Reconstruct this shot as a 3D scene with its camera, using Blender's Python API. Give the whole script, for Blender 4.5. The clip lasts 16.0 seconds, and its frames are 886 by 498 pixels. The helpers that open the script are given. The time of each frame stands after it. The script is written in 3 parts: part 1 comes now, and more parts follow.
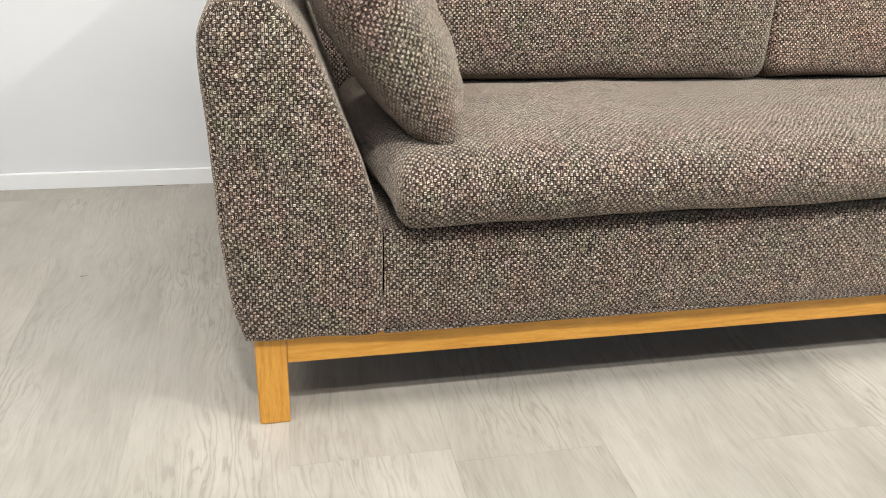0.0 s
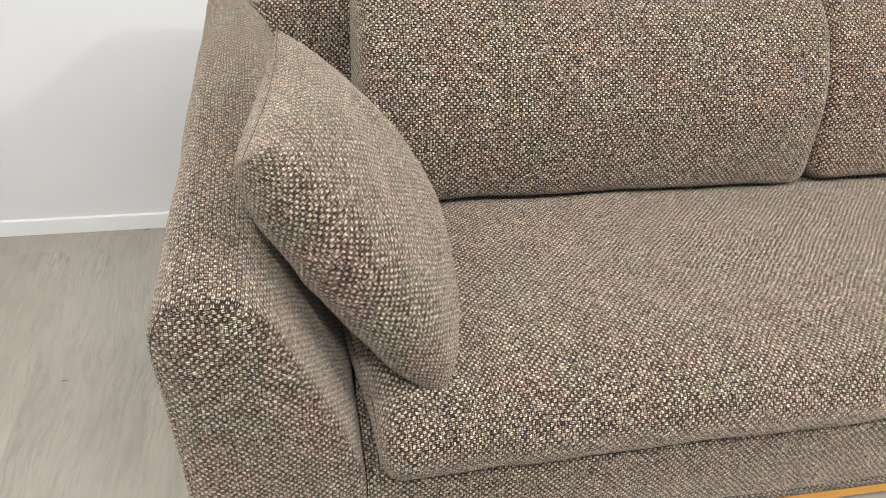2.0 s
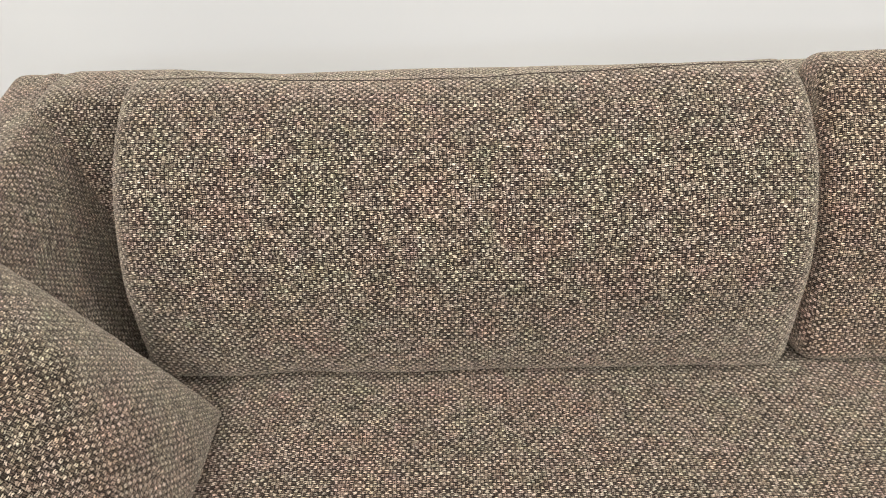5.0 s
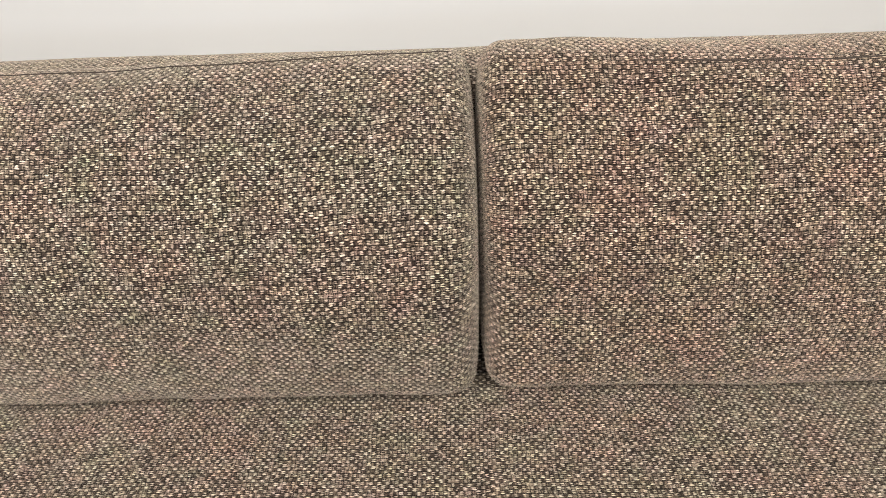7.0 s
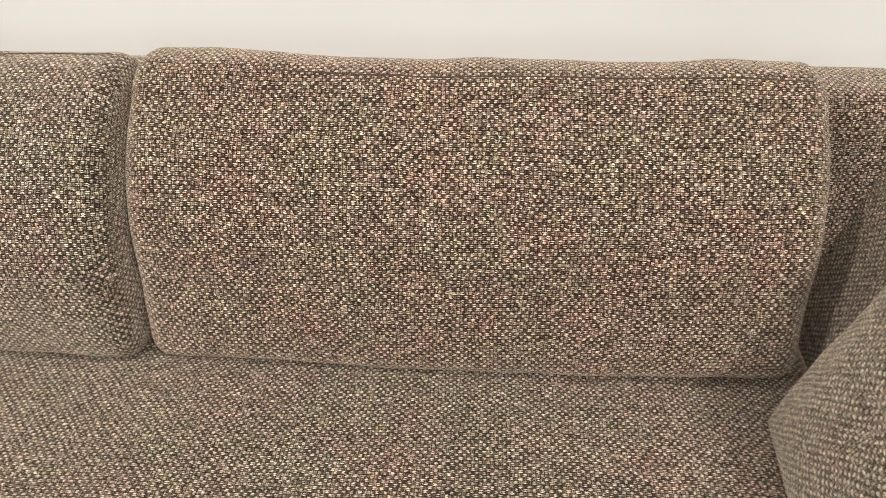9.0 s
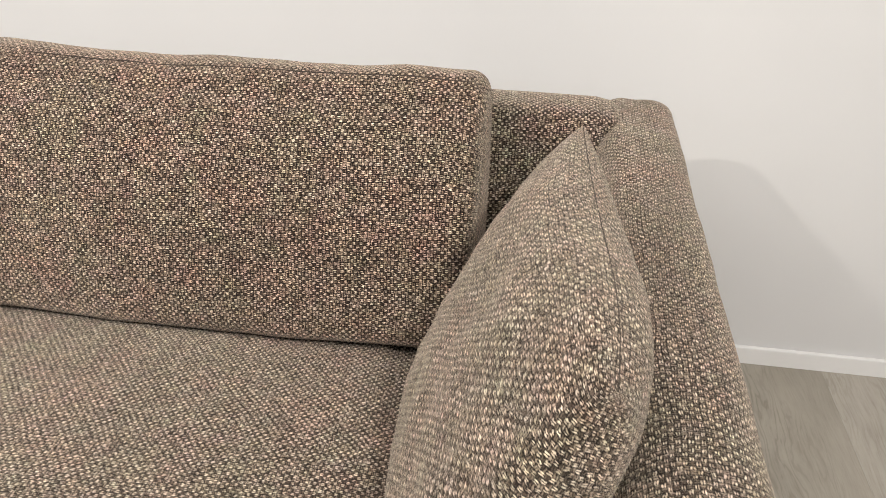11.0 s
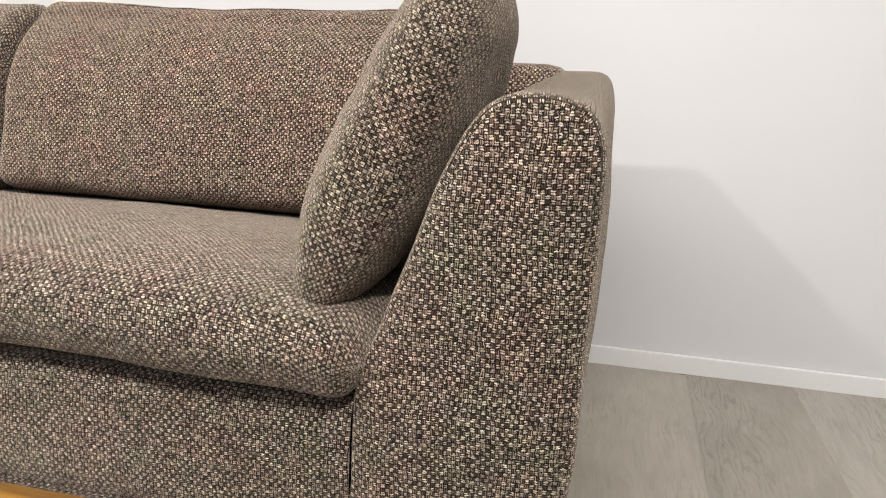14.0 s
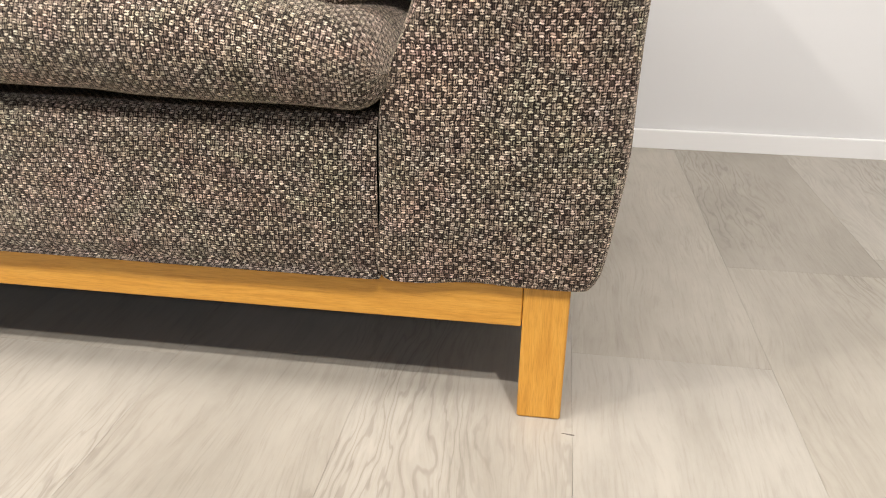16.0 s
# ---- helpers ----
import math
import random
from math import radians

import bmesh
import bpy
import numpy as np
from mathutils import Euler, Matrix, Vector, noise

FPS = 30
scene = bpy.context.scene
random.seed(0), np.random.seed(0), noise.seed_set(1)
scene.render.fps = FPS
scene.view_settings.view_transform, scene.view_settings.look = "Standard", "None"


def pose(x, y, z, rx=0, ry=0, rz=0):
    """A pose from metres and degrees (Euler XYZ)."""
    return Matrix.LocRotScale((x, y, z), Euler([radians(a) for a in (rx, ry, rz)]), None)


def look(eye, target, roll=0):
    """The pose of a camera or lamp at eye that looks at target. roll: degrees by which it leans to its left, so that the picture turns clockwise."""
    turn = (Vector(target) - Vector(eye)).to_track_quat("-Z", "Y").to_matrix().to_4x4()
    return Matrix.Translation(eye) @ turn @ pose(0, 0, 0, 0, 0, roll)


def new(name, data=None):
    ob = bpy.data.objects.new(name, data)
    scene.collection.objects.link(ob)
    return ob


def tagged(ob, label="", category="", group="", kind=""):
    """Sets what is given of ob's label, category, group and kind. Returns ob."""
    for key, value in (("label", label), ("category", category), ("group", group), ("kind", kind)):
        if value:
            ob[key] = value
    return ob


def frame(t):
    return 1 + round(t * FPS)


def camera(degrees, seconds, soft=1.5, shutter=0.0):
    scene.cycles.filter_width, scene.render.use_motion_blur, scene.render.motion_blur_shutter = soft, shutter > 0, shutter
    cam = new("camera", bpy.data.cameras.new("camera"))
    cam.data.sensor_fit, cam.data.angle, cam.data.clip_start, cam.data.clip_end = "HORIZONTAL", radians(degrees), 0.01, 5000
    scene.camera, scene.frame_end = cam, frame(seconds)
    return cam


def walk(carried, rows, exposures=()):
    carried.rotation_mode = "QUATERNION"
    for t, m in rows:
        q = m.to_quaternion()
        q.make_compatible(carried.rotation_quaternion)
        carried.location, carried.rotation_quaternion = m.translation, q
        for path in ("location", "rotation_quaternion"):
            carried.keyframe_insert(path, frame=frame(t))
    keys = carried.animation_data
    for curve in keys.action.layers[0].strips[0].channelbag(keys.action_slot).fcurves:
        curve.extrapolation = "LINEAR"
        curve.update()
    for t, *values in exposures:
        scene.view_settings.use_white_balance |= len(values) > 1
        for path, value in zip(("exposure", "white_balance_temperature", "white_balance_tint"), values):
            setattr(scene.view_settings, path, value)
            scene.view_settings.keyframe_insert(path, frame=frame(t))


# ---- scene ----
cam = camera(60.23, 16.0, 0.75, 0.16)
PATH = [
    (0, -1.042, -0.982, 0.775, 64.52, -2.27, -11.90),
    (0.5, -1.058, -0.901, 0.956, 59.20, -2.58, -12.88),
    (1, -1.075, -0.830, 1.068, 55.64, -3.13, -12.90),
    (1.5, -1.038, -0.754, 1.125, 54.33, -3.15, -11.88),
    (2, -0.959, -0.632, 1.163, 53.90, -2.88, -10.28),
    (2.5, -0.917, -0.542, 1.167, 53.63, -2.70, -9.23),
    (3, -0.907, -0.416, 1.150, 54.33, -2.82, -8.51),
    (3.2, -0.895, -0.361, 1.143, 54.62, -2.68, -7.90),
    (5.3, -0.374, -0.192, 1.220, 50.23, 2.25, 0.43),
    (5.5, -0.333, -0.185, 1.212, 50.33, 2.49, 0.76),
    (6, -0.236, -0.125, 1.191, 49.32, 2.26, -0.15),
    (6.5, -0.130, -0.075, 1.167, 48.27, 1.92, -0.89),
    (7, -0.029, -0.072, 1.172, 47.98, 1.84, -0.65),
    (7.5, 0.149, -0.085, 1.176, 48.05, 1.56, 0.17),
    (8, 0.288, -0.091, 1.169, 48.60, 1.51, 1.44),
    (8.5, 0.368, -0.119, 1.167, 49.27, 1.39, 2.94),
    (9, 0.457, -0.175, 1.193, 50.38, 0.87, 4.05),
    (9.5, 0.601, -0.195, 1.199, 51.51, 0.68, 5.69),
    (10, 0.760, -0.214, 1.202, 52.40, 0.17, 7.06),
    (10.2, 0.802, -0.231, 1.212, 52.73, -0.04, 7.49),
    (12.3, 1.066, -0.568, 0.842, 73.44, -2.25, 9.01),
    (12.5, 1.090, -0.605, 0.819, 75.07, -2.07, 9.48),
    (13, 1.127, -0.664, 0.769, 77.70, -2.08, 10.97),
    (13.5, 1.148, -0.687, 0.716, 78.25, -2.26, 12.36),
    (14, 1.156, -0.707, 0.663, 77.43, -2.46, 13.49),
    (14.5, 1.157, -0.720, 0.597, 75.77, -2.33, 13.99),
    (15, 1.163, -0.729, 0.550, 73.20, -1.88, 13.37),
    (15.5, 1.136, -0.730, 0.540, 70.40, -1.14, 11.81),
    (16, 1.064, -0.679, 0.502, 66.10, -0.65, 8.49),
]
walk(cam, [(t, pose(x, y, z, rx, ry, rz)) for t, x, y, z, rx, ry, rz in PATH],
     [(0.0, 0.06, 6230, 9), (1.5, 0.0, 6230, 9), (3.0, -0.22, 6440, 8), (5.5, -0.2, 6430, 9), (7.0, -0.15, 6600, 10), (8.5, -0.14, 6880, 9), (10.2, -0.17, 6720, 11),
      (12.5, -0.38, 6540, 11), (13.0, -0.38, 6500, 10), (13.5, -0.3, 6480, 11), (14.5, 0.02, 6460, 12), (15.0, 0.09, 6490, 12), (16.0, 0.10, 6600, 12)])

# ---- light: two ceiling spots and a track in front of the sofa, an added fill over it, and a second cooler track further into the room ----
world = bpy.data.worlds.new("world")
scene.world = world
world.use_nodes = True
world.node_tree.nodes["Background"].inputs[0].default_value = (1.0, 0.97, 0.93, 1)
world.node_tree.nodes["Background"].inputs[1].default_value = 0.03


def area_lamp(name, eye, target, size, watts, colour, spread=180):
    data = bpy.data.lights.new(name, "AREA")
    data.shape, data.size, data.energy, data.color = "DISK", size, watts, colour
    data.spread = radians(spread)
    ob = new(name, data)
    ob.matrix_world = look(eye, target)
    return ob


area_lamp("ceiling_spot", (-1.05, -1.45, 2.6), (0.2, 0.6, 0.3), 0.10, 33, (1.0, 0.962, 0.905))
area_lamp("ceiling_spot", (1.70, -1.75, 2.6), (0.4, 0.2, 0.3), 0.10, 52, (1.0, 0.962, 0.905))
track = area_lamp("track_and_fill", (-0.35, -1.45, 2.6), (-0.35, -0.9, 0), 5.0, 58, (1.0, 0.962, 0.905))
track.data.shape, track.data.size, track.data.size_y = "RECTANGLE", 5.0, 0.06
# Added fill over the sofa that brightens the seat; no such lamp is known.
seat_fill = area_lamp("track_and_fill", (-0.45, -0.50, 2.6), (-0.45, -0.45, 0), 5.0, 84, (1.0, 0.962, 0.905))
seat_fill.data.shape, seat_fill.data.size, seat_fill.data.size_y = "RECTANGLE", 5.4, 0.70
far_track = area_lamp("track_and_fill", (0.0, -4.3, 2.6), (0.0, -3.4, 0), 7.0, 58, (0.80, 0.87, 1.0))
far_track.data.shape, far_track.data.size, far_track.data.size_y = "RECTANGLE", 7.0, 0.25


# ---- materials ----
class Nodes:
    """A small builder for node materials."""

    def __init__(self, name):
        self.mat = bpy.data.materials.new(name)
        self.mat.use_nodes = True
        self.tree = self.mat.node_tree
        self.bsdf = self.tree.nodes["Principled BSDF"]

    def put(self, socket, value):
        if isinstance(value, bpy.types.NodeSocket):
            self.tree.links.new(value, socket)
        elif value is not None:
            socket.default_value = value

    def node(self, kind, ins=(), **props):
        n = self.tree.nodes.new(kind)
        for k, v in props.items():
            if k == "operation":
                n.operation = v
            elif k == "blend_type":
                n.blend_type = v
            elif k == "data_type":
                n.data_type = v
            elif k == "noise_dimensions":
                n.noise_dimensions = v
            elif k == "use_clamp":
                n.use_clamp = v
        for k, v in dict(ins).items():
            self.put(n.inputs[k], v)
        return n

    def math(self, op, a, b=None, c=None, clamp=False):
        ins = {0: a}
        if b is not None:
            ins[1] = b
        if c is not None:
            ins[2] = c
        return self.node("ShaderNodeMath", ins, operation=op, use_clamp=clamp).outputs[0]

    def vmath(self, op, a, b=None):
        ins = {0: a}
        if b is not None:
            ins[1] = b
        return self.node("ShaderNodeVectorMath", ins, operation=op).outputs[0]

    def noise(self, vec, scale, detail=2.0, rough=0.5):
        return self.node("ShaderNodeTexNoise", {"Vector": vec, "Scale": scale, "Detail": detail, "Roughness": rough})

    def ramp(self, fac, stops):
        n = self.node("ShaderNodeValToRGB", {0: fac})
        els = n.color_ramp.elements
        while len(els) < len(stops):
            els.new(0.5)
        for e, (p, c) in zip(els, stops):
            e.position, e.color = p, (*c, 1)
        return n.outputs[0]

    def mix(self, fac, a, b, blend="MIX"):
        n = self.node("ShaderNodeMix", {}, data_type="RGBA", blend_type=blend)
        self.put(n.inputs[0], fac)
        self.put(n.inputs[6], a)
        self.put(n.inputs[7], b)
        return n.outputs[2]

    def bump(self, height, strength, distance):
        return self.node("ShaderNodeBump", {"Height": height, "Strength": strength, "Distance": distance}).outputs[0]

    def set(self, **ins):
        for k, v in ins.items():
            self.put(self.bsdf.inputs[k.replace("_", " ")], v)
        return self.mat


def fabric_material(name, dye=(1.0, 1.0, 1.0), width=0.0047, height=0.0050, stray=0.0042):
    """Chunky basket weave: pale doubled weft floats over dark brown and taupe warp."""
    m = Nodes(name)
    uv = m.node("ShaderNodeTexCoord").outputs["UV"]
    slow = m.vmath("SCALE", m.vmath("SUBTRACT", m.noise(uv, 14, 1).outputs["Color"], (0.5, 0.5, 0.5)))
    slow.node.inputs["Scale"].default_value = 0.010
    quick = m.vmath("SCALE", m.vmath("SUBTRACT", m.noise(uv, 190, 3, 0.6).outputs["Color"], (0.5, 0.5, 0.5)))
    quick.node.inputs["Scale"].default_value = stray
    p = m.vmath("ADD", m.vmath("ADD", uv, slow), quick)
    p = m.vmath("ADD", m.vmath("MULTIPLY", p, (1 / width, 1 / height, 0)), (4000, 4000, 0))
    sep = m.node("ShaderNodeSeparateXYZ", {0: p})
    u, v = sep.outputs[0], sep.outputs[1]
    fu, fv = m.math("FLOOR", u), m.math("FLOOR", v)
    wave = m.math("MULTIPLY", m.math("SINE", m.math("MULTIPLY", u, math.pi)), m.math("SINE", m.math("MULTIPLY", v, math.pi)))
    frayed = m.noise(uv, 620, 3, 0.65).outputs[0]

    def float_of(a, b, fb, over, odd, reach, cleft):
        """Height and chance number of the pair of threads that run along a; over is positive where they lie on top."""
        b2 = m.math("MULTIPLY", b, 2.0)
        across = m.math("POWER", m.math("SINE", m.math("MULTIPLY", m.math("FRACT", b2), math.pi)), 0.5)
        pair = m.math("MULTIPLY", m.math("POWER", m.math("SINE", m.math("MULTIPLY", m.math("FRACT", b), math.pi)), 0.5), cleft)
        across = m.math("MAXIMUM", across, pair)
        body = m.math("POWER", m.math("ADD", m.math("MULTIPLY", over, 1 - reach), reach, clamp=True), 0.6)
        parity = m.math("MODULO", m.math("ADD", fb, odd), 2.0)
        place = m.math("FLOOR", m.math("MULTIPLY", m.math("ADD", m.math("SUBTRACT", a, parity), 0.5), 0.5))
        ident = m.node("ShaderNodeCombineXYZ", {0: place, 1: m.math("FLOOR", b2), 2: odd}).outputs[0]
        chance = m.node("ShaderNodeTexWhiteNoise", {"Vector": ident}).outputs["Value"]
        return m.math("MULTIPLY", across, body), chance

    hw, rw = float_of(u, v, fv, wave, 0.0, 0.36, 0.44)
    hp, rp = float_of(v, u, fu, m.math("MULTIPLY", wave, -1.0), 1.0, 0.42, 0.54)
    check = m.math("GREATER_THAN", hw, hp)
    weft = m.ramp(rw, [(0, (0.40, 0.325, 0.260)), (0.3, (0.58, 0.485, 0.395)), (0.7, (0.71, 0.609, 0.506)), (1, (0.82, 0.722, 0.612))])
    warp = m.ramp(rp, [(0, (0.052, 0.038, 0.030)), (0.35, (0.125, 0.096, 0.076)), (0.7, (0.235, 0.186, 0.150)), (1, (0.42, 0.348, 0.286))])
    colour = m.mix(check, warp, weft)
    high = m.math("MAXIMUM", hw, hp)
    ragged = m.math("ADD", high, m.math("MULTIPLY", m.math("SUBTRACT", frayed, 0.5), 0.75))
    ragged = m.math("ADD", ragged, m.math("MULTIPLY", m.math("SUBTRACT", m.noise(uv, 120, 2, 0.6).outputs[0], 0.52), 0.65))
    lengthwise = m.mix(check, m.vmath("MULTIPLY", uv, (1.0, 0.22, 1.0)), m.vmath("MULTIPLY", uv, (0.22, 1.0, 1.0)))
    fibre = m.noise(lengthwise, 1900, 3, 0.7)
    colour = m.mix(1.0, colour, m.ramp(fibre.outputs[0], [(0.3, (0.54, 0.53, 0.52)), (0.7, (1.27, 1.26, 1.25))]), "MULTIPLY")
    # Shade between the yarns is put into the colour: low spots go near black.
    gap_shade = m.node("ShaderNodeMapRange", {0: ragged, 1: 0.48, 2: 0.81}).outputs[0]
    colour = m.mix(gap_shade, (0.010, 0.007, 0.006, 1), colour)
    slub = m.noise(m.vmath("MULTIPLY", uv, (1.0, 7.0, 1.0)), 34, 3, 0.6).outputs[0]
    colour = m.mix(1.0, colour, m.ramp(slub, [(0.32, (0.73, 0.72, 0.71)), (0.5, (1.0, 1.0, 1.0)), (0.68, (1.25, 1.245, 1.24))]), "MULTIPLY")
    mottle = m.noise(uv, 70, 3, 0.65).outputs[0]
    colour = m.mix(1.0, colour, m.ramp(mottle, [(0.3, (0.80, 0.79, 0.78)), (0.5, (1.01, 1.01, 1.01)), (0.7, (1.15, 1.145, 1.14))]), "MULTIPLY")
    worn = m.noise(uv, 24, 4, 0.65).outputs[0]
    colour = m.mix(1.0, colour, m.ramp(worn, [(0.3, (0.84, 0.83, 0.82)), (0.5, (1.0, 1.0, 1.0)), (0.7, (1.14, 1.14, 1.13))]), "MULTIPLY")
    flecks = m.vmath("ADD", m.vmath("MULTIPLY", m.noise(uv, 42, 3, 0.6).outputs["Color"], (0.32, 0.24, 0.32)), (0.84, 0.88, 0.84))
    colour = m.mix(1.0, colour, flecks, "MULTIPLY")
    patch = m.noise(uv, 9, 3, 0.6).outputs[0]
    tint = m.ramp(patch, [(p, tuple(a * b for a, b in zip(c, dye))) for p, c in ((0.34, (0.97, 1.01, 0.935)), (0.5, (1.01, 0.99, 0.96)), (0.66, (1.08, 0.962, 0.94)))])
    colour = m.mix(1.0, colour, tint, "MULTIPLY")
    relief = m.math("ADD", ragged, m.math("MULTIPLY", fibre.outputs[0], 0.5))
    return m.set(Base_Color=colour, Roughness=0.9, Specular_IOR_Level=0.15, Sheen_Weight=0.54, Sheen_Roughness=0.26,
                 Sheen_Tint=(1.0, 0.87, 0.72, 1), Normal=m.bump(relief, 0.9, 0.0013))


def oak_material(name):
    """Honey-coloured lacquered pine; the grain runs along the local y of UV."""
    m = Nodes(name)
    uv = m.node("ShaderNodeTexCoord").outputs["UV"]
    info = m.node("ShaderNodeObjectInfo").outputs["Random"]
    shift = m.node("ShaderNodeCombineXYZ", {0: m.math("MULTIPLY", info, 7.0), 1: m.math("MULTIPLY", info, 3.0)}).outputs[0]
    p = m.vmath("ADD", uv, shift)
    long = m.vmath("MULTIPLY", p, (1.0, 0.06, 1.0))
    bend = m.noise(m.vmath("MULTIPLY", p, (1.0, 0.25, 1.0)), 16, 2).outputs[0]
    rings = m.noise(m.vmath("ADD", long, m.node("ShaderNodeCombineXYZ", {0: m.math("MULTIPLY", bend, 0.02)}).outputs[0]), 170, 3, 0.6).outputs[0]
    pores = m.noise(long, 900, 2, 0.6).outputs[0]
    colour = m.ramp(rings, [(0.28, (0.50, 0.222, 0.028)), (0.5, (0.61, 0.295, 0.043)), (0.75, (0.68, 0.35, 0.063))])
    colour = m.mix(1.0, colour, m.ramp(pores, [(0.3, (0.86, 0.83, 0.79)), (0.55, (1.02, 1.02, 1.02))]), "MULTIPLY")
    return m.set(Base_Color=colour, Roughness=m.math("ADD", m.math("MULTIPLY", pores, 0.2), 0.33), Specular_IOR_Level=0.45,
                 Normal=m.bump(pores, 0.12, 0.0006))


def plank_material(name, shade=1.0):
    """Limed grey-beige vinyl plank with a cathedral grain along y."""
    m = Nodes(name)
    co = m.node("ShaderNodeTexCoord").outputs["Object"]
    info = m.node("ShaderNodeObjectInfo").outputs["Random"]
    shift = m.node("ShaderNodeCombineXYZ", {0: m.math("MULTIPLY", info, 31.0), 1: m.math("MULTIPLY", info, 57.0)}).outputs[0]
    p = m.vmath("ADD", co, shift)
    bend = m.noise(m.vmath("MULTIPLY", p, (1.0, 0.3, 1.0)), 7.0, 2, 0.5).outputs["Color"]
    wob = m.vmath("MULTIPLY", m.vmath("SUBTRACT", bend, (0.5, 0.5, 0.5)), (0.09, 0.0, 0.0))
    q = m.vmath("ADD", p, wob)
    arch = m.node("ShaderNodeTexWave", {"Vector": m.vmath("MULTIPLY", q, (1.0, 0.16, 1.0)), "Scale": 24.0, "Distortion": 17.0, "Detail": 3.0, "Detail Scale": 1.6}).outputs["Fac"]
    grain = m.noise(m.vmath("MULTIPLY", q, (1.0, 0.07, 1.0)), 75, 4, 0.6).outputs[0]
    fine = m.noise(m.vmath("MULTIPLY", q, (1.0, 0.06, 1.0)), 260, 4, 0.6).outputs[0]
    cloud = m.noise(m.vmath("MULTIPLY", p, (1.0, 0.4, 1.0)), 5.5, 3, 0.55).outputs[0]
    tone = m.ramp(info, [(k, tuple(shade * c for c in rgb)) for k, rgb in ((0.0, (0.400, 0.367, 0.312)), (0.5, (0.420, 0.388, 0.334)), (1.0, (0.440, 0.409, 0.357)))])
    colour = m.mix(1.0, tone, m.ramp(grain, [(0.28, (0.91, 0.90, 0.89)), (0.48, (0.99, 0.99, 0.99)), (0.7, (1.04, 1.04, 1.04))]), "MULTIPLY")
    colour = m.mix(1.0, colour, m.ramp(fine, [(0.3, (0.90, 0.89, 0.88)), (0.48, (1.0, 1.0, 1.0)), (0.7, (1.03, 1.03, 1.03))]), "MULTIPLY")
    smudge = m.noise(m.vmath("MULTIPLY", q, (1.0, 0.33, 1.0)), 24, 5, 0.68).outputs[0]
    colour = m.mix(1.0, colour, m.ramp(smudge, [(0.32, (0.925, 0.92, 0.91)), (0.5, (1.0, 1.0, 1.0)), (0.68, (1.05, 1.05, 1.05))]), "MULTIPLY")
    colour = m.mix(1.0, colour, m.ramp(cloud, [(0.3, (0.88, 0.875, 0.865)), (0.7, (1.10, 1.10, 1.10))]), "MULTIPLY")
    figured = m.node("ShaderNodeMapRange", {0: m.noise(m.vmath("MULTIPLY", p, (1.0, 0.45, 1.0)), 4.2, 2, 0.5).outputs[0], 1: 0.46, 2: 0.62}).outputs[0]
    lines = m.ramp(arch, [(0.0, (0.80, 0.785, 0.77)), (0.22, (0.98, 0.98, 0.98)), (0.8, (1.0, 1.0, 1.0)), (1.0, (1.05, 1.05, 1.05))])
    colour = m.mix(figured, colour, m.mix(1.0, colour, lines, "MULTIPLY"))
    knots = m.node("ShaderNodeTexVoronoi", {"Vector": m.vmath("MULTIPLY", q, (1.0, 0.55, 1.0)), "Scale": 2.6})
    knot = m.math("LESS_THAN", knots.outputs["Distance"], m.math("MULTIPLY", fine, 0.05))
    colour = m.mix(m.math("MULTIPLY", knot, 0.12), colour, (0.20, 0.17, 0.14, 1))
    rough = m.math("ADD", m.math("MULTIPLY", grain, 0.22), 0.36)
    return m.set(Base_Color=colour, Roughness=rough, Specular_IOR_Level=0.38,
                 Normal=m.bump(m.math("ADD", grain, fine), 0.18, 0.0008))


def paint_material(name, colour, rough=0.6, bump=0.15):
    m = Nodes(name)
    co = m.node("ShaderNodeTexCoord").outputs["Object"]
    roll = m.noise(co, 420, 3, 0.6).outputs[0]
    blot = m.noise(co, 1.7, 3, 0.5).outputs[0]
    lo, hi = tuple(0.965 * c for c in colour), tuple(1.02 * c for c in colour)
    return m.set(Base_Color=m.ramp(blot, [(0.3, lo), (0.7, hi)]), Roughness=rough, Specular_IOR_Level=0.35,
                 Normal=m.bump(roll, bump, 0.0006))


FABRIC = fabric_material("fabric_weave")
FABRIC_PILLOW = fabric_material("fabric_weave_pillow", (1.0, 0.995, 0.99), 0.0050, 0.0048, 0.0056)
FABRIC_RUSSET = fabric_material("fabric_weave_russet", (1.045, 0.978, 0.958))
SEAM = paint_material("seam_thread", (0.055, 0.042, 0.034), 0.9)
OAK = oak_material("honey_pine")
PLANKS = [plank_material("limed_plank_" + kind, shade) for kind, shade in (("grey", 0.82), ("beige", 0.89), ("pale", 0.96))]
WALL = paint_material("wall_paint", (0.70, 0.70, 0.70), 0.55)
TRIM = paint_material("trim_paint", (0.82, 0.818, 0.81), 0.38, 0.05)
CEILING = paint_material("ceiling_bounce_cut", (0.22, 0.22, 0.23), 0.8)
JOINT = paint_material("floor_joint", (0.36, 0.34, 0.30), 0.8)
LINING = paint_material("black_lining", (0.016, 0.015, 0.015), 0.95)
SCUFF = paint_material("dark_scuff", (0.17, 0.15, 0.13), 0.8)


